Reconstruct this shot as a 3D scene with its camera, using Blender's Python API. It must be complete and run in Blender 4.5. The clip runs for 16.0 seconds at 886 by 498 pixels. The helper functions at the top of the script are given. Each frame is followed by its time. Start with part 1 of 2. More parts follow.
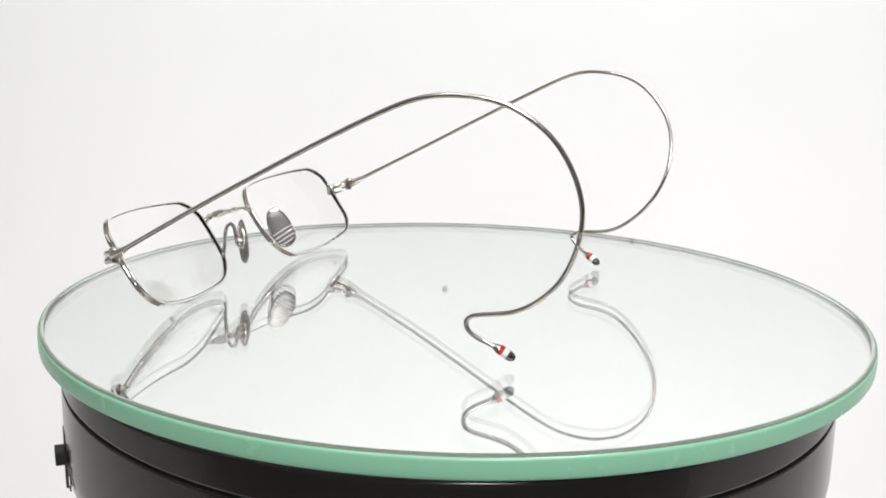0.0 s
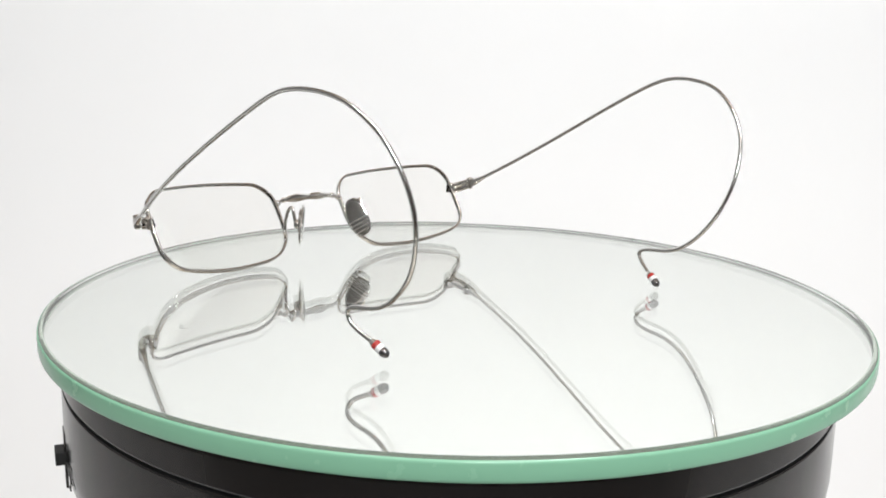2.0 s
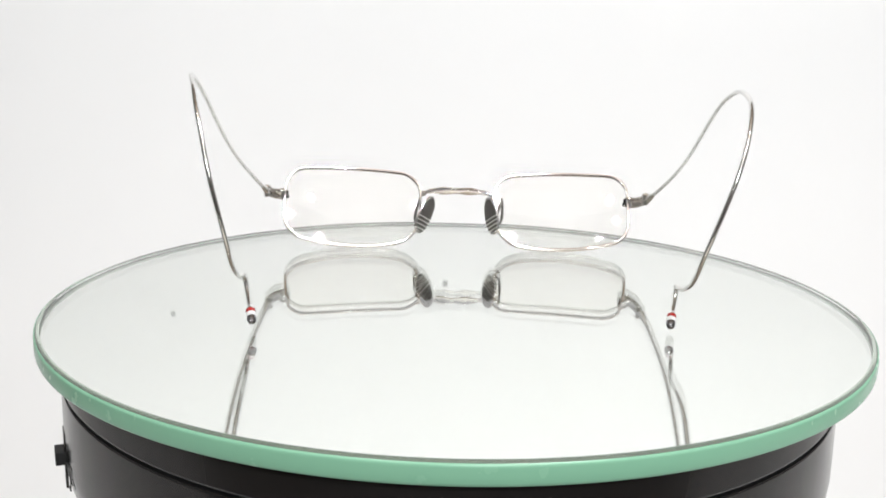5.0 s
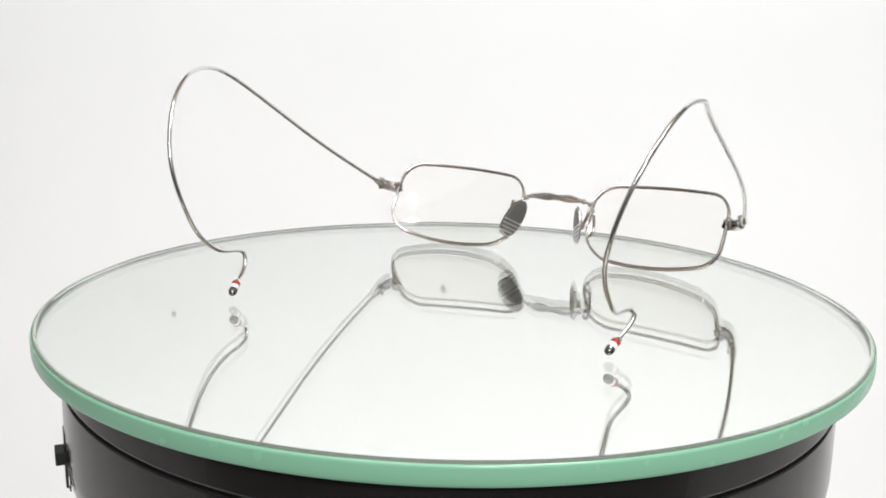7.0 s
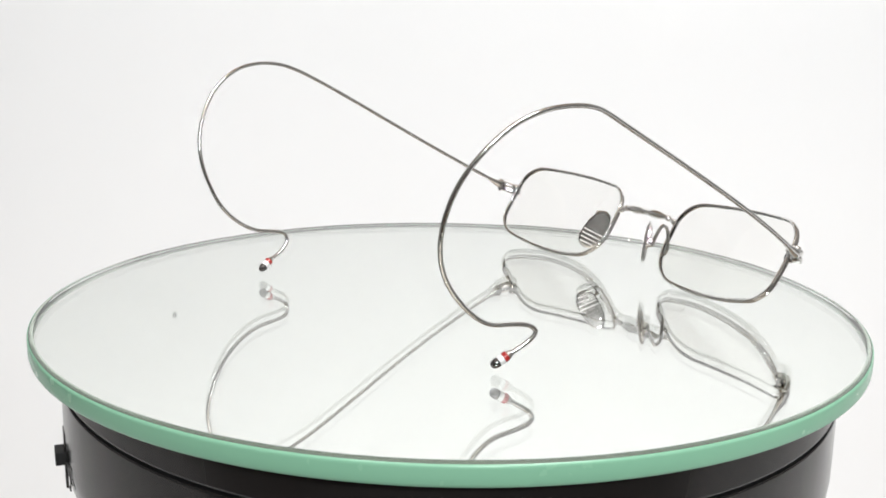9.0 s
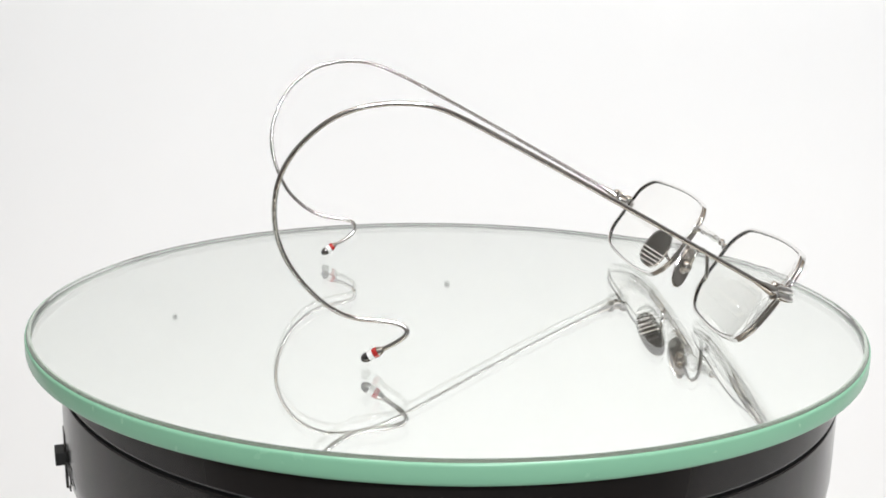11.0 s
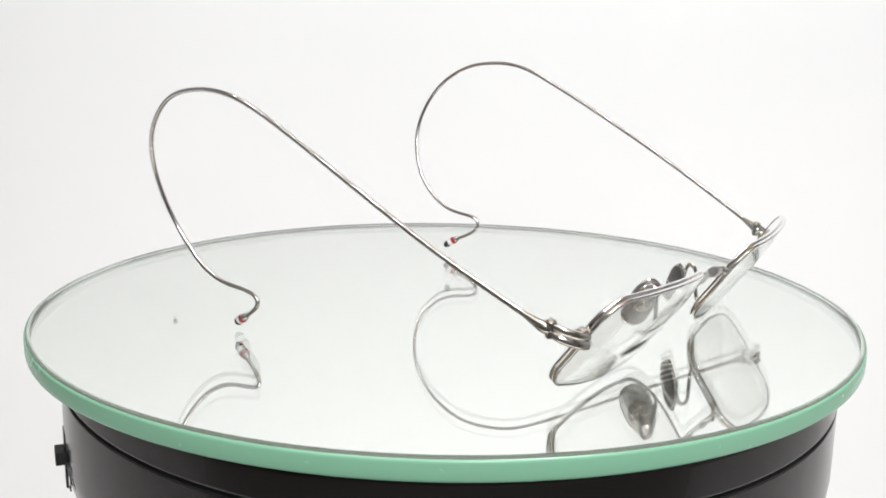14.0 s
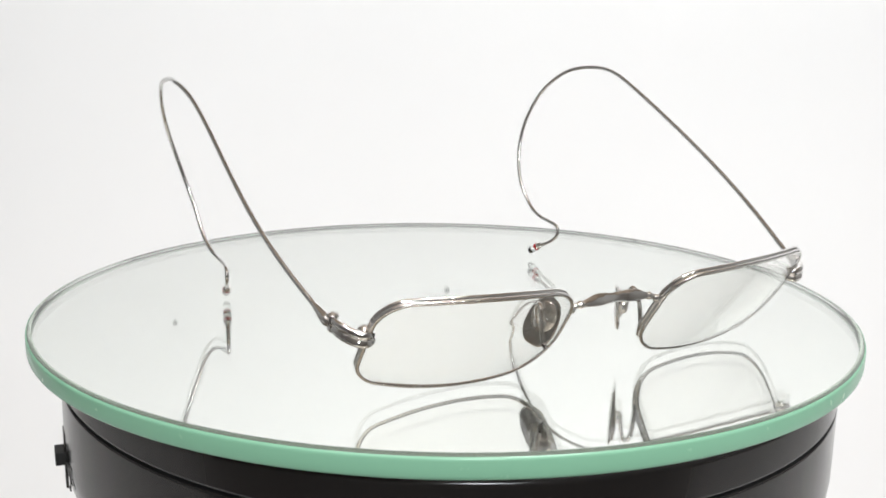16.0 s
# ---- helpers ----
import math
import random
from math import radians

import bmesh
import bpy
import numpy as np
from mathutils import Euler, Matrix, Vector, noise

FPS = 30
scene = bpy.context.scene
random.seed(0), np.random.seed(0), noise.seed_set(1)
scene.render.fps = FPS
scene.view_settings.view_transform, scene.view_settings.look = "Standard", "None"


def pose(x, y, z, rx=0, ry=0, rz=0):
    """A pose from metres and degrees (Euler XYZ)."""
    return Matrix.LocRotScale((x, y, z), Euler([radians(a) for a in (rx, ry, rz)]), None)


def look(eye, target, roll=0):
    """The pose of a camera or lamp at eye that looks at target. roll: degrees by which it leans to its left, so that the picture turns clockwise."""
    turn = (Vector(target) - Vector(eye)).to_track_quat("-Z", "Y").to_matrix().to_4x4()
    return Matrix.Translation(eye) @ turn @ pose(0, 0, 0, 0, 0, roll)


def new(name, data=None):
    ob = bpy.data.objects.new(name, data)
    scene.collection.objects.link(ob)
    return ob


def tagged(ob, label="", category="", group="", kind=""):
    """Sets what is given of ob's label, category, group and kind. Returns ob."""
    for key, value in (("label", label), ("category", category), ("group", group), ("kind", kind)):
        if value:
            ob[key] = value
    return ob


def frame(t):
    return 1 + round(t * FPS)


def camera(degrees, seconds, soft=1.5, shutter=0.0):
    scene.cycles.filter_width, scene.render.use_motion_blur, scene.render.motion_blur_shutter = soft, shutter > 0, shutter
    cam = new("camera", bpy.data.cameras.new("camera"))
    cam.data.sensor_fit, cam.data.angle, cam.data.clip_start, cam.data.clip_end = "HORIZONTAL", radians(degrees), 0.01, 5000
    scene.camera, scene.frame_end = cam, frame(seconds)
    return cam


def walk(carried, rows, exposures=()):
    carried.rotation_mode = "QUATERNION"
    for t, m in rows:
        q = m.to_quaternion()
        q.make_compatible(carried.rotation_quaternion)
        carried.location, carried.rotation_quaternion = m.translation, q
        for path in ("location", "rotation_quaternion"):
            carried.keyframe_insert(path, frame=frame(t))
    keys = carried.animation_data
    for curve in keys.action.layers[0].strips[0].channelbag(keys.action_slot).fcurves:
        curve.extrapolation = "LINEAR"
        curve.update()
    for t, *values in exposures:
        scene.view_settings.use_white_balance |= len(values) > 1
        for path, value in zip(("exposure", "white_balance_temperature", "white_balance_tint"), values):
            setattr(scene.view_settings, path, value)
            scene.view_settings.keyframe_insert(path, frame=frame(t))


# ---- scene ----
cam = camera(44.325, 16.0, soft=1.75)

# The turntable's axis is x = y = 0; the plate's top face lies at height TOP over the paper.
TOP = 0.3000
EYE = Vector((0.0, -0.30355, TOP + 0.08204))
AIM = EYE + Vector((-0.008634, 0.976230, -0.216563))
walk(cam, [(0.0, look(EYE, AIM, 1.18)), (16.0, look(EYE, AIM, 1.18))], exposures=[(0.0, 0.0), (16.0, 0.0)])

# ---- light ----
world = bpy.data.worlds.new("studio_air")
scene.world = world
world.use_nodes = True
world.node_tree.nodes["Background"].inputs["Color"].default_value = (0.30, 0.28, 0.26, 1)
world.node_tree.nodes["Background"].inputs["Strength"].default_value = 0.15


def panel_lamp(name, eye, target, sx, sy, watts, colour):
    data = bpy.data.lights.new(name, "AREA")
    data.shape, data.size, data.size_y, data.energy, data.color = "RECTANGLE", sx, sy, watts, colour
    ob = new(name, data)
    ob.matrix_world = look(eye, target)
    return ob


# six small round lamps over the table, then two unseen fill panels added
for x, y, z, watts in ((0.30, -0.40, 1.55, 6.8), (0.55, -0.48, 1.55, 7.1), (-0.24, -0.38, 1.55, 2.6), (-0.38, -0.48, 1.55, 1.0), (0.42, -0.62, 1.50, 4.9), (-0.36, -0.62, 1.50, 2.1)):
    panel_lamp("round_lamp", (x, y, z), (x * 0.5, 0.72, 0.35), 0.042, 0.042, watts * 0.705, (0.952, 0.966, 0.990)).data.shape = "DISK"
# unseen fill over the camera, added to brighten the metal and glass edge
panel_lamp("front_fill", (0.0, -0.52, 0.98), (0.0, 0.0, 0.30), 1.20, 0.45, 0.85, (0.985, 0.985, 1.0))
# upward fill with no known source, added to light the wooden ceiling
panel_lamp("ceiling_fill", (0.2, -1.25, 0.95), (0.05, -0.35, 1.75), 0.25, 0.25, 26.0, (0.93, 0.97, 1.0))


# ---- materials ----
def material(name, base, rough, metal=0.0, **more):
    m = bpy.data.materials.new(name)
    m.use_nodes = True
    b = m.node_tree.nodes["Principled BSDF"]
    b.inputs["Base Color"].default_value = (*base, 1)
    b.inputs["Roughness"].default_value = rough
    b.inputs["Metallic"].default_value = metal
    for key, value in more.items():
        b.inputs[key.replace("_", " ")].default_value = value
    return m


def vary(m, scale, low, high, what="Roughness", detail=4.0, stretch=(1, 1, 1), bump=0.0, bump_scale=None):
    """Noise in object space on one input, and a fine bump."""
    nt = m.node_tree
    b = nt.nodes["Principled BSDF"]
    tc, mp = nt.nodes.new("ShaderNodeTexCoord"), nt.nodes.new("ShaderNodeMapping")
    mp.inputs["Scale"].default_value = stretch
    nt.links.new(tc.outputs["Object"], mp.inputs["Vector"])
    nz, rp = nt.nodes.new("ShaderNodeTexNoise"), nt.nodes.new("ShaderNodeMapRange")
    nz.inputs["Scale"].default_value, nz.inputs["Detail"].default_value = scale, detail
    nt.links.new(mp.outputs["Vector"], nz.inputs["Vector"])
    if what == "Roughness":
        rp.inputs["From Min"].default_value, rp.inputs["From Max"].default_value = 0.3, 0.7
        rp.inputs["To Min"].default_value, rp.inputs["To Max"].default_value = low, high
        nt.links.new(nz.outputs["Fac"], rp.inputs["Value"])
        nt.links.new(rp.outputs["Result"], b.inputs["Roughness"])
    else:
        mx = nt.nodes.new("ShaderNodeMix")
        mx.data_type = "RGBA"
        mx.inputs["A"].default_value, mx.inputs["B"].default_value = (*low, 1), (*high, 1)
        rp.inputs["From Min"].default_value, rp.inputs["From Max"].default_value = 0.3, 0.7
        nt.links.new(nz.outputs["Fac"], rp.inputs["Value"])
        nt.links.new(rp.outputs["Result"], mx.inputs["Factor"])
        nt.links.new(mx.outputs["Result"], b.inputs["Base Color"])
    if bump:
        n2, bp = nt.nodes.new("ShaderNodeTexNoise"), nt.nodes.new("ShaderNodeBump")
        n2.inputs["Scale"].default_value = bump_scale or scale * 6
        n2.inputs["Detail"].default_value = 3
        nt.links.new(tc.outputs["Object"], n2.inputs["Vector"])
        bp.inputs["Strength"].default_value, bp.inputs["Distance"].default_value = bump, 0.0002
        nt.links.new(n2.outputs["Fac"], bp.inputs["Height"])
        nt.links.new(bp.outputs["Normal"], b.inputs["Normal"])
    return m


SILVER = vary(material("polished_silver", (0.84, 0.83, 0.81), 0.07, 1.0), 900, 0.05, 0.12, bump=1.0, bump_scale=480)
ORNATE = vary(material("embossed_silver", (0.74, 0.71, 0.67), 0.12, 1.0), 900, 0.08, 0.18, bump=1.0, bump_scale=1200)
CABLE = vary(material("coiled_silver_wire", (0.72, 0.715, 0.70), 0.22, 1.0), 1500, 0.12, 0.24, bump=0.9, bump_scale=600)
PAD = vary(material("brushed_titanium", (0.27, 0.258, 0.245), 0.44, 1.0), 300, 0.40, 0.48)
PAD_LINE = material("polished_rib", (0.92, 0.91, 0.89), 0.30, 1.0)
CAP = material("dark_polished_cap", (0.30, 0.30, 0.31), 0.08, 1.0)
RED = material("red_enamel", (0.40, 0.025, 0.022), 0.22, Coat_Weight=0.5)
WHITE = material("white_enamel", (0.86, 0.86, 0.85), 0.25, Coat_Weight=0.5)
BLACK = vary(material("black_lacquered_plastic", (0.020, 0.018, 0.0175), 0.16, IOR=1.50), 60, 0.14, 0.20)
# rubber parts; also darkens the groove, whose shade is put into colour
RUBBER_AND_SHADE = vary(material("matt_black_rubber_and_shade", (0.012, 0.012, 0.012), 0.6), 400, 0.5, 0.7)
PAPER = vary(material("white_backdrop_paper", (0.86, 0.86, 0.855), 0.75), 3.0, (0.845, 0.845, 0.84), (0.875, 0.875, 0.87), "Base Color", bump=0.05, bump_scale=500)
DUST = material("grey_dust", (0.43, 0.43, 0.42), 0.9)
WALL = vary(material("grey_wall_paint", (0.45, 0.447, 0.44), 0.7), 2.0, (0.43, 0.427, 0.42), (0.47, 0.467, 0.46), "Base Color")
CEILING = vary(material("brown_wooden_ceiling", (0.36, 0.28, 0.21), 0.6), 3.0, (0.31, 0.24, 0.18), (0.40, 0.315, 0.245), "Base Color", stretch=(1, 7, 1))
WOOD = vary(material("brown_floor_boards", (0.16, 0.10, 0.06), 0.45), 6.0, (0.12, 0.075, 0.045), (0.20, 0.13, 0.08), "Base Color", stretch=(1, 8, 1))
TABLE = vary(material("pale_table_laminate", (0.60, 0.58, 0.55), 0.45), 12.0, (0.57, 0.55, 0.52), (0.63, 0.61, 0.58), "Base Color")


LENS = material("clear_lens", (1.0, 0.999, 0.985), 0.0, Transmission_Weight=1.0, IOR=1.4)
PLATE = material("clear_plate_glass", (0.98, 0.995, 0.985), 0.0, Transmission_Weight=1.0, IOR=1.48)
MIRROR = material("silvered_back", (0.875, 0.886, 0.862), 0.0, 1.0)


EDGE = vary(material("green_glass_edge", (0.265, 0.545, 0.37), 0.24, IOR=1.45), 220, 0.20, 0.28)
ARRIS = material("bevelled_green_glass", (0.44, 0.54, 0.44), 0.02, IOR=1.52, Transmission_Weight=0.65)


# ---- mesh helpers ----
def mesh_object(name, bm, mats, parent=None, smooth=True, angle=35):
    bmesh.ops.recalc_face_normals(bm, faces=bm.faces)
    me = bpy.data.meshes.new(name)
    bm.to_mesh(me)
    bm.free()
    for m in mats if isinstance(mats, (list, tuple)) else [mats]:
        me.materials.append(m)
    if smooth:
        me.shade_smooth()
        me.set_sharp_from_angle(angle=radians(angle))
    ob = new(name, me)
    if parent:
        ob.parent = parent
    return ob


def part(name, bm, mats, parent, label="", **more):
    ob = mesh_object(name, bm, mats, parent, **more)
    return tagged(ob, label)


def spline(points, n=14):
    """Points along a natural cubic through the given points."""
    k = np.array(points, float)
    s = np.concatenate([[0], np.cumsum(np.linalg.norm(np.diff(k, axis=0), axis=1) ** 0.5)])
    h, c = np.diff(s), len(k)
    a, b = np.zeros((c, c)), np.zeros((c, 3))
    a[0, 0] = a[-1, -1] = 1
    for i in range(1, c - 1):
        a[i, i - 1:i + 2] = h[i - 1], 2 * (h[i - 1] + h[i]), h[i]
        b[i] = 6 * ((k[i + 1] - k[i]) / h[i] - (k[i] - k[i - 1]) / h[i - 1])
    m, out = np.linalg.solve(a, b), []
    for i in range(c - 1):
        u = np.linspace(0, 1, n, endpoint=i == c - 2)[:, None] * h[i]
        w = h[i] - u
        out.append((m[i] * w ** 3 + m[i + 1] * u ** 3) / (6 * h[i]) + (k[i] / h[i] - m[i] * h[i] / 6) * w + (k[i + 1] / h[i] - m[i + 1] * h[i] / 6) * u)
    return [Vector(v) for v in np.concatenate(out)]


def bend(c, power):
    return math.copysign(abs(c) ** power, c)


def sweep(bm, path, radii, sides=12):
    """A tube along path; radii: (across, along) at each point, or one pair for all."""
    rings, n = [], len(path)
    side = None
    for i, p in enumerate(path):
        d = (path[min(i + 1, n - 1)] - path[max(i - 1, 0)]).normalized()
        if side is None:
            side = d.cross(Vector((0.3, 0.2, 1))).normalized()
        else:
            side = (side - d * side.dot(d)).normalized()
        v = side.cross(d).normalized()
        ra, rb = radii[i] if isinstance(radii, list) else radii
        rings.append([bm.verts.new(p + side * (ra * math.cos(t)) + v * (rb * math.sin(t))) for t in (2 * math.pi * j / sides for j in range(sides))])
    for r0, r1 in zip(rings, rings[1:]):
        for j in range(sides):
            bm.faces.new((r0[j], r0[(j + 1) % sides], r1[(j + 1) % sides], r1[j]))
    for r in (rings[0], rings[-1]):
        bm.faces.new(r)
    return bm


def lathe(profile, sides=96, frame_matrix=None, mats=None):
    """Revolves (radius, height) pairs about z."""
    bm = bmesh.new()
    rings = []
    for r, z in profile:
        if r < 1e-7:
            rings.append([bm.verts.new((0, 0, z))])
        else:
            rings.append([bm.verts.new((r * math.cos(a), r * math.sin(a), z)) for a in (2 * math.pi * j / sides for j in range(sides))])
    for i in range(len(rings) - 1):
        a, b = rings[i], rings[i + 1]
        for j in range(sides):
            k = (j + 1) % sides
            if len(a) == 1 and len(b) == 1:
                break
            vs = (a[0], b[k], b[j]) if len(a) == 1 else (a[j], a[k], b[0]) if len(b) == 1 else (a[j], a[k], b[k], b[j])
            bm.faces.new(vs).material_index = mats[i] if mats else 0
    if frame_matrix is not None:
        bm.transform(frame_matrix)
    return bm


def axis_frame(p, d, u=(0, 0, 1)):
    """A pose at p with its z axis along d."""
    z = Vector(d).normalized()
    x = Vector(u).cross(z).normalized()
    y = z.cross(x)
    return Matrix.Translation(p) @ Matrix((x, y, z)).transposed().to_4x4()


def block(bm, m, sx, sy, sz, bevel=0.0, segments=2, mat=0):
    r = bmesh.ops.create_cube(bm, size=1.0, matrix=m @ Matrix.Diagonal((sx, sy, sz, 1)))
    vs = r["verts"]
    fs = {f for v in vs for f in v.link_faces}
    for f in fs:
        f.material_index = mat
    if bevel:
        es = list({e for v in vs for e in v.link_edges})
        bmesh.ops.bevel(bm, geom=es, offset=bevel, segments=segments, affect="EDGES", profile=0.6)
    return bm


def mm(*v):
    return Vector(v) * 0.001


# ---- studio ----
def studio():
    bm = bmesh.new()
    prof = [(-0.30, 0.0), (0.36, 0.0)]
    prof += [(0.36 + 0.36 * math.sin(a), 0.36 - 0.36 * math.cos(a)) for a in (math.pi / 2 * i / 16 for i in range(1, 17))]
    prof += [(0.72, 1.30)]
    rows = [[bm.verts.new((x, y, z)) for x in (-1.25, -0.4, 0.0, 0.4, 1.25)] for y, z in prof]
    for a, b in zip(rows, rows[1:]):
        for j in range(4):
            bm.faces.new((a[j], a[j + 1], b[j + 1], b[j]))
    ob = mesh_object("backdrop", bm, PAPER)
    s = ob.modifiers.new("sheet", "SOLIDIFY")
    s.thickness, s.offset = 0.0006, 0
    tagged(ob, "seamless white paper backdrop curving up behind the turntable", "backdrop", kind="structure")

    # specks of dust on the paper
    for x, y, z, r in ((-0.0055, 0.7196, 0.482, 0.0030), (-0.2716, 0.7196, 0.5197, 0.0026), (-0.3011, 0.7196, 0.4935, 0.0013), (0.1731, 0.7196, 0.4312, 0.0026)):
        bm = lathe([(0, 0.0003), (r * 0.6, 0.00025), (r, 0.0)], 12, axis_frame((x, y, z), (0, -1, 0)))
        for v in bm.verts:
            v.co.x += 0.0006 * noise.noise(v.co * 900)
            v.co.z += 0.0006 * noise.noise(v.co * 900 + Vector((7, 3, 1)))
        tagged(mesh_object("dust_speck", bm, DUST), "tiny grey dust speck on the white paper backdrop", "dust speck", "dust specks")
    table = tagged(new("table"), "pale laminate table under the white paper backdrop", "table")
    table.location = (0, 0.22, -0.76)
    bm = bmesh.new()
    block(bm, pose(0, 0, 0.7435), 2.6, 1.1, 0.03, 0.003)
    part("tabletop", bm, TABLE, table)
    for x in (-1.23, 1.23):
        for y in (-0.48, 0.48):
            bm = bmesh.new()
            block(bm, pose(x, y, 0.3645), 0.05, 0.05, 0.727, 0.003)
            part("leg", bm, TABLE, table)
    bm = bmesh.new()
    block(bm, pose(0, -0.2, -0.81), 3.6, 3.6, 0.1)
    tagged(mesh_object("floor", bm, WOOD, smooth=False), "dark brown wooden studio floor", "floor", kind="structure")
    bm = bmesh.new()
    block(bm, pose(0, -0.2, 1.80), 3.6, 3.6, 0.1)
    tagged(mesh_object("ceiling", bm, CEILING, smooth=False), "brown wooden boarded studio ceiling", "ceiling", kind="structure")
    for name, x, y, sx, sy in (("wall_north", 0, 1.55, 3.6, 0.1), ("wall_south", 0, -1.95, 3.6, 0.1), ("wall_east", 1.75, -0.2, 0.1, 3.4), ("wall_west", -1.75, -0.2, 0.1, 3.4)):
        bm = bmesh.new()
        block(bm, pose(x, y, 0.495), sx, sy, 2.51)
        tagged(mesh_object(name, bm, WALL, smooth=False), "plain grey studio wall", "wall", kind="structure")


# ---- turntable and mirror plate ----
# unseen stand, added to lift the base so its shadow misses the visible paper
def pedestal():
    ob = tagged(new("pedestal"), "plain white round pedestal, unseen and added, under the black turntable", "pedestal")
    ob.location = (0, 0, 0)
    h = TOP - 0.055
    bm = lathe([(0, 0.0003), (0.084, 0.0003), (0.085, 0.0012), (0.085, h - 0.001), (0.084, h), (0, h)], 96)
    part("column", bm, PAPER, ob)


def turntable():
    base = tagged(new("turntable"), "glossy black round motorised turntable base standing on added white pedestal", "turntable")
    base.location = (-0.00025, -0.0006, TOP - 0.055)
    high = 0.055
    t = high * 1000

    def lean(bm):
        """The groove runs a little out of level."""
        for v in bm.verts:
            f = min(1.0, max(0.0, (high - 0.0072 - v.co.z) / 0.006))
            v.co.z += f * (-0.0110 * v.co.x + 0.0316 * v.co.y)
        return bm

    body = [(0, 3.0), (86, 3.0), (90, 3.6), (95.5, 5.2), (99.8, 7.6), (102.8, 10.4), (105.2, 13.8), (106.4, 17.5), (106.9, 22.0), (106.9, 23.0), (106.9, t - 14.7), (106.9, t - 14.4), (106.75, t - 14.2), (100.0, t - 14.15), (100.0, t - 13.8), (0, t - 13.8)]
    # groove wall and floor take the matt black: the gap's shade as colour
    bm = lathe([(r / 1000, z / 1000) for r, z in body], 160, mats=[0] * 12 + [1] * 3)
    lean(bm)
    part("body", bm, [BLACK, RUBBER_AND_SHADE], base, angle=50)
    ring = [(0, t - 13.6), (100.0, t - 13.6), (100.0, t - 13.2), (106.75, t - 13.2), (106.9, t - 13.0), (106.9, t - 12.8), (106.9, t - 8.3), (106.9, t - 8.0), (106.6, t - 7.5), (105.6, t - 7.2), (98, t - 7.2), (98, t - 6.9), (0, t - 6.9)]
    bm = lathe([(r / 1000, z / 1000) for r, z in ring], 160)
    lean(bm)
    part("top_ring", bm, BLACK, base, "black top ring above a thin groove", angle=50)
    bm = lathe([(0, high - 0.0070), (0.03, high - 0.0070), (0.03, high - 0.0054), (0, high - 0.0054)], 40)
    part("spindle", bm, RUBBER_AND_SHADE, base)
    feet = [(0.075 * math.cos(a), 0.075 * math.sin(a)) for a in (0.5, 2.07, 3.64, 5.21)]
    for x, y in feet:
        bm = lathe([(0, 0.0), (0.007, 0.0), (0.007, 0.0046), (0, 0.0046)], 20, Matrix.Translation((x, y, 0.0001)))
        part("rubber_foot", bm, RUBBER_AND_SHADE, base)
    # switch on the side of the body, with its printed marks
    a = radians(-157.6)
    d = Vector((math.cos(a), math.sin(a), 0))
    m = axis_frame(d * 0.1066 + Vector((0, 0, high - 0.0335)), d)
    bm = block(bmesh.new(), m @ pose(0, 0.0, 0.0002), 0.0064, 0.0150, 0.0007, 0.0003)
    plate = part("switch_plate", bm, BLACK, base, "thin black plate round the switch")
    bm = block(bmesh.new(), m @ pose(0.0003, 0.0008, 0.0013), 0.0062, 0.0035, 0.0030, 0.0003)
    part("switch", bm, RUBBER_AND_SHADE, plate, "black square slide switch")
    for off, w, h, z in ((-155.6, 0.0006, 0.0058, -0.0360), (-153.2, 0.0006, 0.0062, -0.0350), (-150.9, 0.0006, 0.0062, -0.0346), (-152.1, 0.0042, 0.0006, -0.0375), (-152.1, 0.0042, 0.0006, -0.0318)):
        a2 = radians(off)
        d2 = Vector((math.cos(a2), math.sin(a2), 0))
        bm = block(bmesh.new(), axis_frame(d2 * 0.10712 + Vector((0, 0, high + z)), d2), w, h, 0.0002)
        part("marking", bm, RUBBER_AND_SHADE, base, "black printed mark")
    return base


def mirror_plate():
    top = tagged(new("mirror_plate"), "round mirror plate of thick glass with rounded green edge on turntable", "glass plate")
    big = 114.2
    shift = Matrix.Translation((0.001545, 0.000608, 0)) @ Matrix(((1, 0, 0, 0), (0, 1, 0, 0), (-0.0033, -0.0008, 1, 0), (0, 0, 0, 1)))
    # clear plate with a silvered back, its arris turning over into the rounded cut edge
    prof = [(0, 0), (big - 1.6, 0), (big - 1.2, -0.07), (big - 0.8, -0.22), (big - 0.5, -0.42), (big - 0.5, -4.8), (big - 1.1, -5.2), (0, -5.2)]
    bm = lathe([(a * 0.001, b * 0.001) for a, b in prof], 256, mats=[0, 1, 1, 1, 0, 0, 2])
    bm.transform(shift)
    part("glass", bm, [PLATE, ARRIS, MIRROR], top, angle=5)
    ring = [(big - 0.42, -0.41), (big - 0.15, -0.62), (big - 0.04, -0.9), (big, -1.4), (big, -3.0), (big - 0.04, -4.3), (big - 0.12, -4.7), (big - 0.32, -5.0), (big - 0.65, -5.22), (big - 0.42, -4.8), (big - 0.42, -0.41)]
    bm = lathe([(a * 0.001, b * 0.001) for a, b in ring], 256)
    bmesh.ops.remove_doubles(bm, verts=bm.verts, dist=1e-7)
    bm.transform(shift)
    part("edge", bm, EDGE, top, "polished green cut edge of the glass", angle=40)
    return top


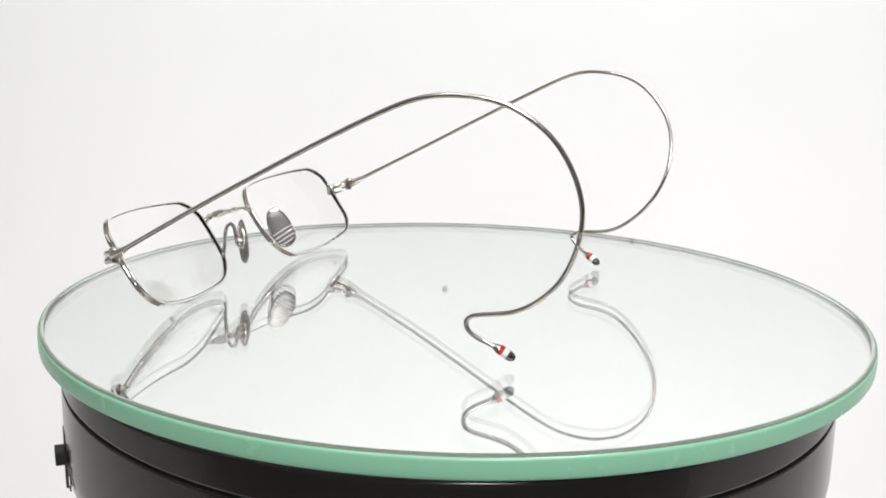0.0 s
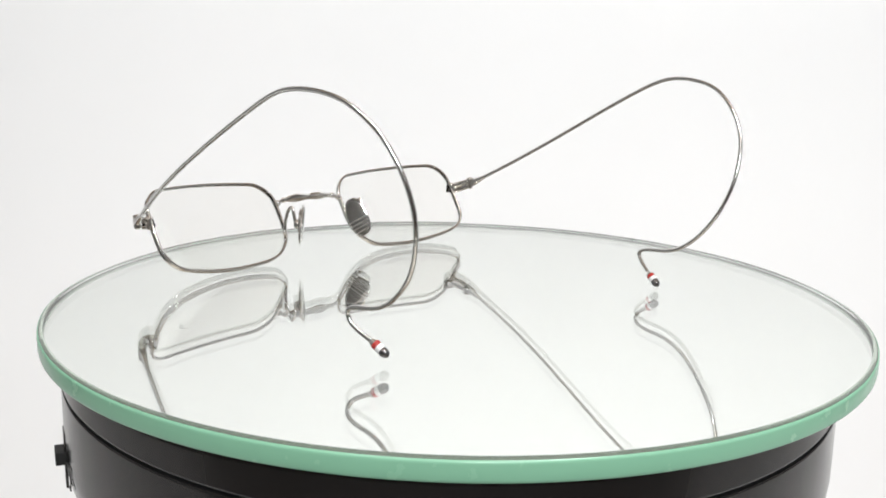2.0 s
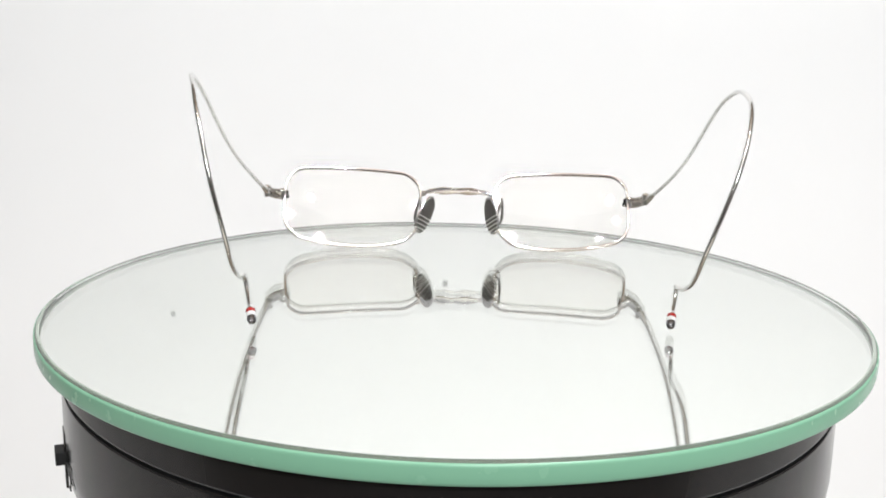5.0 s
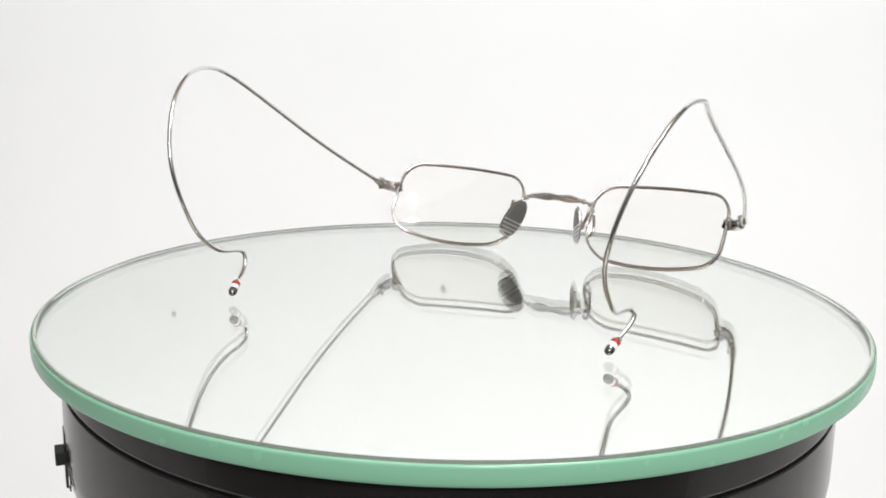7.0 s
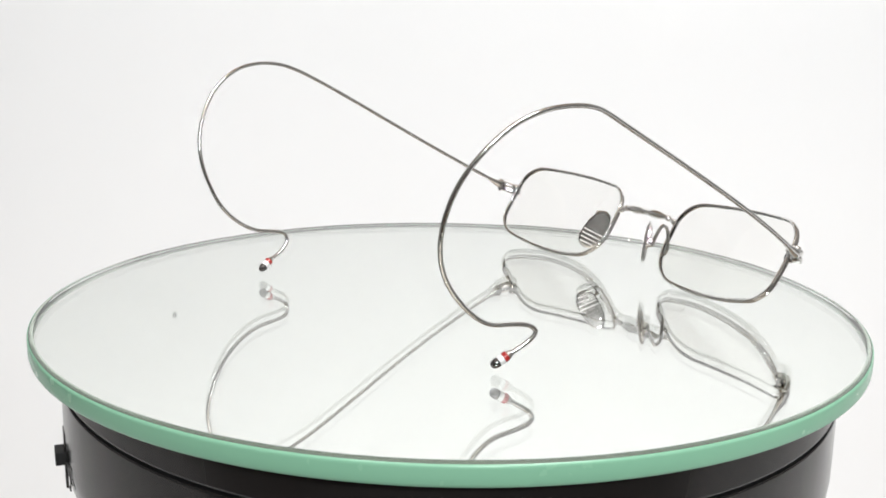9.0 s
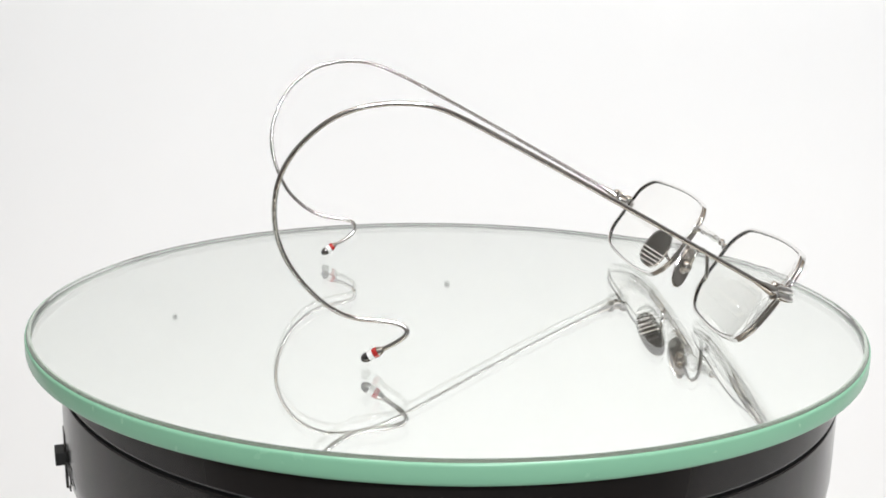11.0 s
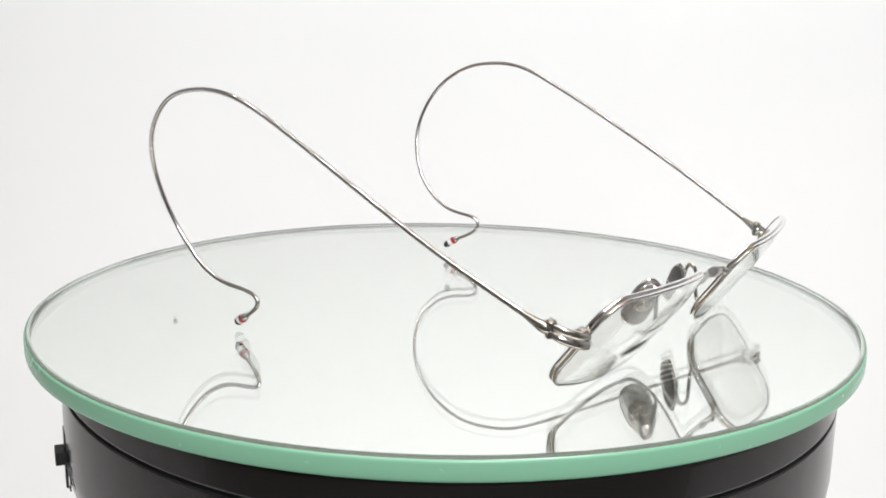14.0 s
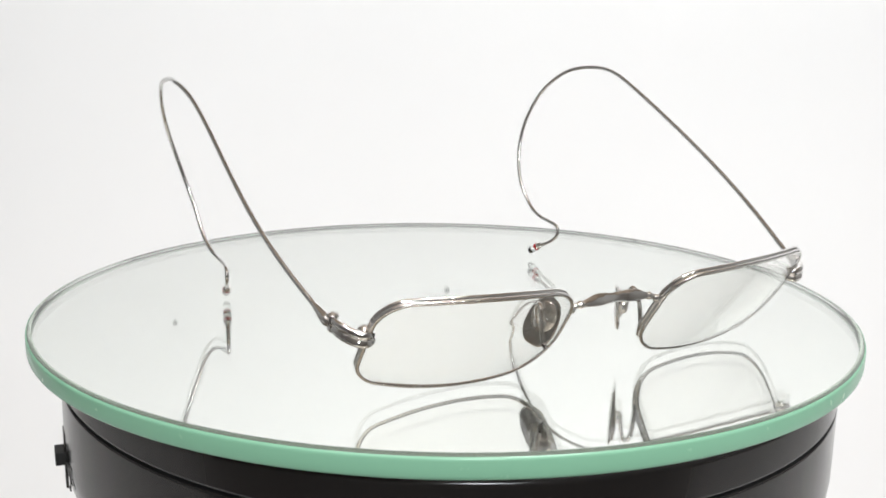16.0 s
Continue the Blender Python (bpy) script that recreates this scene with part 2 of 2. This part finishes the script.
# ---- eyeglasses ----
def rounded(a, b, radii, bow_top, bow_low, bow_plus, bow_minus, sag, sag_up, n=9):
    """Outline of a lens in its own plane, its sides bowed a little; radii of the corners ++, -+, --, +-."""
    out = []
    for sx, sy, q, r in ((1, 1, 0, radii[0]), (-1, 1, 1, radii[1]), (-1, -1, 2, radii[2]), (1, -1, 3, radii[3])):
        for i in range(n):
            t = math.pi / 2 * (q + i / (n - 1))
            out.append((sx * (a - r) + r * math.cos(t), sy * (b - r) + r * math.sin(t)))
    full = []
    for (x0, y0), (x1, y1) in zip(out, out[1:] + out[:1]):
        k = max(1, int(math.hypot(x1 - x0, y1 - y0) / 0.0012))
        full += [(x0 + (x1 - x0) * i / k, y0 + (y1 - y0) * i / k) for i in range(k)]
    out = []
    for x, y in full:
        fx, fy = x / a, y / b
        x, y = x + fx * (bow_plus if fx > 0 else bow_minus) * (1 - fy * fy), y + fy * (bow_top if fy > 0 else bow_low) * (1 - fx * fx)
        out.append(Vector((x, y, sag * x * x + sag_up * y * y)))
    return out


def eyewire(path):
    """A closed wire along the lens: flat inside, two rounded ridges with a groove between them outside."""
    bm, rings, n = bmesh.new(), [], len(path)
    section = []
    for j in range(28):
        t = 2 * math.pi * j / 28
        across, along = 0.00040 * bend(math.cos(t), 0.6), 0.00094 * bend(math.sin(t), 0.7)
        if across > 0:
            across += 0.00016 - 0.00030 * math.exp(-(along / 0.00026) ** 2)
        section.append((across, along))
    for i, p in enumerate(path):
        d = (path[(i + 1) % n] - path[i - 1]).normalized()
        side = d.cross(Vector((0, 0, 1))).normalized()
        up = side.cross(d)
        swell = 1 + 0.05 * noise.noise(p * 260)
        rings.append([bm.verts.new(p + side * (x * swell) + up * (y * swell)) for x, y in section])
    for i in range(n):
        r0, r1 = rings[i], rings[(i + 1) % n]
        for j in range(28):
            bm.faces.new((r0[j], r0[(j + 1) % 28], r1[(j + 1) % 28], r1[j]))
    return bm


def rim(parent, centre, u, v, n, a, b, radii, bows, sag, sag_up):
    m = Matrix.Translation(centre) @ Matrix((Vector(u), Vector(v), Vector(n))).transposed().to_4x4()
    path = rounded(a, b, radii, *bows, sag, sag_up)
    bm = eyewire(path)
    bm.transform(m)
    ob = part("rim", bm, SILVER, parent, angle=60)
    # lens with two bowed faces
    bm = bmesh.new()
    sides = []
    k = len(path)
    for dz in (0.0009, -0.0009):
        rings = []
        for s in (1.0, 0.93, 0.8, 0.6, 0.35):
            f = s * 0.988
            rings.append([bm.verts.new((p.x * f, p.y * f, sag * (p.x * f) ** 2 + sag_up * (p.y * f) ** 2 + dz)) for p in path])
        mid = bm.verts.new((0, 0, dz))
        for r0, r1 in zip(rings, rings[1:]):
            for j in range(k):
                bm.faces.new((r0[j], r0[(j + 1) % k], r1[(j + 1) % k], r1[j]))
        for j in range(k):
            bm.faces.new((rings[-1][j], rings[-1][(j + 1) % k], mid))
        sides.append(rings[0])
    for j in range(k):
        bm.faces.new((sides[0][j], sides[0][(j + 1) % k], sides[1][(j + 1) % k], sides[1][j]))
    bm.transform(m)
    lens = part("lens", bm, LENS, ob, "clear glass lens")
    lens.visible_shadow = False
    return m


def temple(parent, points, start, end):
    path = spline([mm(*p) for p in points], 14)
    radii = [(r, r) for r in (0.00060 + 0.00012 * math.exp(-i / 4) for i in range(len(path)))]
    bm = sweep(bmesh.new(), path, radii, 12)
    ob = part("temple", bm, CABLE, parent, "thin springy cable temple curling round the ear")
    k = 0.001
    prof = [(0, -1.2), (0.8, -1.1), (1.25, -0.4), (1.35, 0.6), (1.2, 1.9), (0.95, 3.4), (0.75, 4.8), (0.62, 5.6), (0, 5.7)]
    part("butt", lathe([(r * k, z * k) for r, z in prof], 20, axis_frame(path[0], path[2] - path[0])), SILVER, ob, "swelling silver butt of the temple")
    m = axis_frame(mm(*start), mm(*end) - mm(*start))
    for name, mat, prof, label in (
            ("ferrule", SILVER, [(0, -1.1), (0.7, -1.1), (1.0, -0.6), (1.18, 0.0), (1.2, 0.25), (0, 0.25)], "polished silver ferrule"),
            ("red_band", RED, [(0, 0.25), (1.2, 0.25), (1.24, 0.3), (1.24, 1.45), (0, 1.45)], "red enamel band"),
            ("white_band", WHITE, [(0, 1.45), (1.24, 1.45), (1.24, 2.75), (0, 2.75)], "white enamel band"),
            ("tip_cap", CAP, [(0, 2.75), (1.22, 2.75), (1.24, 3.3), (1.14, 3.95), (0.85, 4.5), (0.45, 4.8), (0, 4.9)], "rounded dark polished metal cap")):
        part(name, lathe([(r * k, z * k) for r, z in prof], 28, m), mat, ob, label)
    return ob


def nose_pad(parent, top, bottom, normal, arm):
    """Oval metal pad, ribbed on its lower half, on a bent wire arm."""
    t, b = mm(*top), mm(*bottom)
    y = (t - b).normalized()
    z = Vector(normal)
    z = (z - y * z.dot(y)).normalized()
    x = y.cross(z)
    m = Matrix.Translation((t + b) / 2) @ Matrix((x, y, z)).transposed().to_4x4()
    half = (t - b).length / 2 + 0.0004
    bm = bmesh.new()
    n, rings = 40, []
    for f, dz in ((0.0, 0.00042), (0.5, 0.00040), (0.86, 0.0003), (0.97, 0.0001), (1.0, -0.0002), (0.93, -0.0005), (0.55, -0.00062), (0.0, -0.00065)):
        if f == 0:
            rings.append([bm.verts.new((0, 0, dz))])
            continue
        ring = []
        for j in range(n):
            a = 2 * math.pi * j / n
            w = 0.0037 * (1.0 + 0.10 * -math.sin(a))
            ring.append(bm.verts.new((f * w * math.copysign(abs(math.cos(a)) ** 0.8, math.cos(a)), f * half * math.copysign(abs(math.sin(a)) ** 0.85, math.sin(a)), dz)))
        rings.append(ring)
    for i, (r0, r1) in enumerate(zip(rings, rings[1:])):
        for j in range(n):
            k = (j + 1) % n
            bm.faces.new((r0[0], r1[k], r1[j]) if len(r0) == 1 else (r0[j], r0[k], r1[0]) if len(r1) == 1 else (r0[j], r0[k], r1[k], r1[j])).material_index = 2 <= i <= 4
    bm.transform(m)
    pad = part("nose_pad", bm, [PAD, SILVER], parent, "oval grey titanium nose pad with ribs")
    for i in range(4):
        yy = -0.15 - 0.2 * i
        w = 0.0037 * math.sqrt(max(0.05, 1 - yy * yy)) * 0.92
        bm = sweep(bmesh.new(), [Vector((-w, yy * half - 0.0003, 0.0003)), Vector((0, yy * half, 0.00046)), Vector((w, yy * half + 0.0003, 0.0003))], (0.00024, 0.00024), 8)
        bm.transform(m)
        part("rib", bm, PAD_LINE, pad, "bright raised rib")
    # embossed plate, box and arm behind
    bm = lathe([(0, -0.00125), (0.45, -0.0012), (0.8, -0.00105), (0.95, -0.0008), (1.0, -0.0005), (0, -0.0005)], 28)
    for w in bm.verts:
        w.co.x, w.co.y = w.co.x * 0.0030, w.co.y * half * 0.62 + half * 0.22
        if w.co.z < -0.0006:
            w.co.z -= 0.00028 * (0.5 + noise.noise(w.co * 1300))
    bm.transform(m)
    part("pad_back", bm, ORNATE, pad, "embossed silver plate on the back of the pad", angle=20)
    bm = lathe([(0, -0.0028), (0.0008, -0.0027), (0.0015, -0.0021), (0.0017, -0.0014), (0.0015, -0.0005), (0, -0.0005)], 16)
    block(bm, pose(0, 0, -0.0012), 0.0034, 0.0012, 0.0010, 0.0003)
    bm.transform(m)
    part("pad_box", bm, SILVER, pad, "small polished pad box")
    path = spline([mm(*p) for p in arm] + [m @ Vector((0, 0, -0.0021))], 8)
    part("pad_arm", sweep(bmesh.new(), path, (0.00056, 0.00056), 10), SILVER, pad, "bent polished wire arm")
    return pad


def endpiece(parent, rim_point, hinge, back):
    """Double-ridged strap bowing out from the rim to the hinge, with a domed stud over each end."""
    a, b = mm(*rim_point), mm(*hinge)
    d = b - a
    up = Vector((0, 0, 1))
    back = Vector(back).normalized()
    path = spline([a - d * 0.10 + back * 0.0002, a + d * 0.22 - back * 0.0022, a + d * 0.68 - back * 0.0026, b - back * 0.0004, b + back * 0.0016], 8)
    bm, rings, n = bmesh.new(), [], len(path)
    for i, p in enumerate(path):
        t = (path[min(i + 1, n - 1)] - path[max(i - 1, 0)]).normalized()
        side = t.cross(up).normalized()
        v = side.cross(t)
        s = i / (n - 1)
        tall, thick = 0.00150 + 0.00035 * math.sin(math.pi * s), 0.00070 + 0.00030 * math.sin(math.pi * s)
        ring = []
        for j in range(24):
            q = 2 * math.pi * j / 24
            x, y = thick * bend(math.cos(q), 0.7), tall * bend(math.sin(q), 0.75)
            x *= 1 - 0.55 * math.exp(-(y / (tall * 0.26)) ** 2)
            ring.append(bm.verts.new(p + side * x + v * y))
        rings.append(ring)
    for r0, r1 in zip(rings, rings[1:]):
        for j in range(24):
            bm.faces.new((r0[j], r0[(j + 1) % 24], r1[(j + 1) % 24], r1[j]))
    for r in (rings[0], rings[-1]):
        bm.faces.new(r)
    ob = part("endpiece", bm, SILVER, parent, "polished silver lug joining rim and temple", angle=60)
    m = axis_frame(b + back * 0.0010, up, (0.3, 1, 0))
    prof = [(0, -2.0), (0.9, -2.0), (1.15, -1.7), (1.2, -0.45), (1.05, -0.3), (1.05, -0.12), (1.2, 0), (1.25, 1.35), (1.0, 1.6), (0, 1.65)]
    part("barrel", lathe([(r * 0.001, z * 0.001) for r, z in prof], 20, m), SILVER, ob, "small hinge barrel")
    dome = [(0, 1.3), (1.4, 1.3), (1.45, 1.6), (1.3, 1.9), (1.1, 1.8), (0.95, 2.0), (0.7, 2.1), (0.4, 1.95), (0, 2.05)]
    part("screw", lathe([(r * 0.001, z * 0.001) for r, z in dome], 20, m), ORNATE, ob, "domed hinge screw")
    m = axis_frame(a + d * 0.16 - back * 0.0002, up, (0.3, 1, 0))
    prof = [(0, -2.0), (0.7, -2.0), (1.0, -1.6), (1.05, 1.2), (0.9, 1.5), (0, 1.55)]
    part("closing_block", lathe([(r * 0.001, z * 0.001) for r, z in prof], 18, m), SILVER, ob, "small closing block of the rim")
    part("screw", lathe([(r * 0.001, (z - 0.15) * 0.001) for r, z in dome], 20, m), ORNATE, ob, "domed closing screw")
    return ob


def bridge(parent, points):
    """Flat bar twisted into two leaves, with a knuckle at each end where it arches down to the rim."""
    path = spline([mm(*p) for p in points], 10)
    n = len(path)
    bm, rings = bmesh.new(), []
    for i, p in enumerate(path):
        t = (path[min(i + 1, n - 1)] - path[max(i - 1, 0)]).normalized()
        side = t.cross(Vector((0, 0, 1))).normalized()
        v = side.cross(t)
        s = i / (n - 1)
        leaf = math.exp(-((s - 0.37) / 0.105) ** 2) + math.exp(-((s - 0.61) / 0.105) ** 2)
        wide, thin = 0.00060 + 0.00090 * leaf, 0.00050 + 0.00038 * leaf
        twist = radians(88 - 50 * s)
        ca, sa = math.cos(twist), math.sin(twist)
        x0, y0 = side * ca + v * sa, v * ca - side * sa
        rings.append([bm.verts.new(p + x0 * (wide * bend(math.cos(q), 0.8)) + y0 * (thin * bend(math.sin(q), 0.55))) for q in (2 * math.pi * j / 16 for j in range(16))])
    for r0, r1 in zip(rings, rings[1:]):
        for j in range(16):
            bm.faces.new((r0[j], r0[(j + 1) % 16], r1[(j + 1) % 16], r1[j]))
    for r in (rings[0], rings[-1]):
        bm.faces.new(r)
    ob = part("bridge", bm, SILVER, parent, "twisted polished silver bridge bar", angle=40)
    for i in (int(n * 0.10), int(n * 0.22), int(n * 0.78), int(n * 0.90)):
        d = path[i + 1] - path[i - 1]
        prof = [(0, -0.85), (0.6, -0.8), (0.95, -0.45), (1.05, 0), (0.95, 0.45), (0.6, 0.8), (0, 0.85)]
        part("knuckle", lathe([(r * 0.001, z * 0.001) for r, z in prof], 16, axis_frame(path[i], d)), SILVER, ob, "small rounded knuckle")
    return ob


def eyeglasses():
    g = tagged(new("eyeglasses"), "silver wire eyeglasses, rectangular clear lenses, curled cable temples, on mirror", "eyeglasses")
    rim(g, mm(-81.32, -6.28, 12.64), (0.2770, 0.9596, -0.0485), (-0.5377, 0.1967, 0.8198), (0.7963, -0.2010, 0.5705), 0.02269, 0.01219, (0.0061, 0.0057, 0.0059, 0.0074), (0.0024, 0.0026, 0.0011, 0.0008), 5.20, 3.68)
    rim(g, mm(-55.21, 61.31, 12.27), (0.4202, 0.9068, 0.0334), (-0.5426, 0.2216, 0.8102), (0.7273, -0.3585, 0.5852), 0.02349, 0.01199, (0.0060, 0.0077, 0.0105, 0.0054), (0.0025, 0.0026, 0.0005, -0.0009), 4.91, 4.00)
    temple(g, [(-85.7, -35.6, 19.1), (-55.17, -52.76, 37.97), (-17.36, -66.86, 59.07), (-3.92, -71.31, 63.85), (9.11, -72.96, 62.84), (16.35, -73.53, 59.21),
               (22.05, -73.48, 53.81), (27.88, -71.91, 39.94), (25.73, -68.47, 26.01), (21.99, -66.77, 20.1), (13.44, -63.3, 14.19), (4.18, -60.37, 11.94), (4.12, -59.78, 8.8), (11.2, -60.2, 4.7)],
           (11.1, -60.2, 4.7), (15.5, -60.6, 1.9))
    temple(g, [(-37.0, 86.44, 19.3), (-7.54, 80.26, 35.61), (32.39, 64.96, 58.26), (42.15, 62.6, 62.03), (49.47, 59.23, 62.29), (55.26, 56.79, 61.22), (60.31, 53.92, 58.69), (65.7, 49.67, 52.86),
               (68.83, 45.34, 44.7), (68.04, 41.57, 33.19), (63.54, 40.93, 23.3), (56.57, 43.05, 15.44), (49.48, 44.77, 11.93), (41.42, 48.21, 10.7), (39.47, 49.55, 8.72), (44.6, 45.4, 3.7)],
           (44.6, 45.4, 3.7), (48.5, 42.6, 0.9))
    endpiece(g, (-86.6, -28.9, 17.5), (-86.4, -35.2, 18.8), (0.85, -0.40, 0.30))
    endpiece(g, (-44.8, 82.3, 16.8), (-38.9, 86.3, 18.7), (0.85, -0.30, 0.35))
    bridge(g, [(-75.1, 16.9, 16.9), (-74.6, 18.6, 18.2), (-73.1, 21.8, 18.9), (-70.7, 26.6, 19.1), (-68.8, 31.2, 19.0), (-67.1, 36.4, 18.7), (-66.0, 39.2, 18.1), (-65.5, 41.2, 16.8)])
    nose_pad(g, (-63.9, 17.5, 18.1), (-61.2, 11.2, 7.0), (0.78, 0.60, 0.15), [(-69.0, 14.2, 7.4), (-68.2, 12.6, 9.5), (-67.9, 13.0, 14.0), (-67.4, 13.9, 17.0), (-66.0, 13.6, 17.9), (-65.0, 13.3, 16.0)])
    nose_pad(g, (-57.6, 35.3, 18.2), (-52.1, 35.7, 7.0), (0.20, -0.97, 0.15), [(-59.6, 39.4, 7.4), (-58.8, 40.9, 9.5), (-58.4, 41.2, 14.0), (-58.0, 40.8, 17.0), (-56.8, 40.0, 17.9), (-55.6, 39.0, 16.0)])
    return g


def turn(t):
    return -0.23979 * t + 0.00008 * t * t


def motions(plate, glasses):
    times = [i * 0.5 for i in range(33)]
    for ob, y in ((plate, 0.0006), (glasses, 0.0)):
        walk(ob, [(t, Matrix.Translation((0, y, TOP)) @ Matrix.Rotation(turn(t), 4, "Z")) for t in times])


studio()
pedestal()
turntable()
plate = mirror_plate()
glasses = eyeglasses()
motions(plate, glasses)
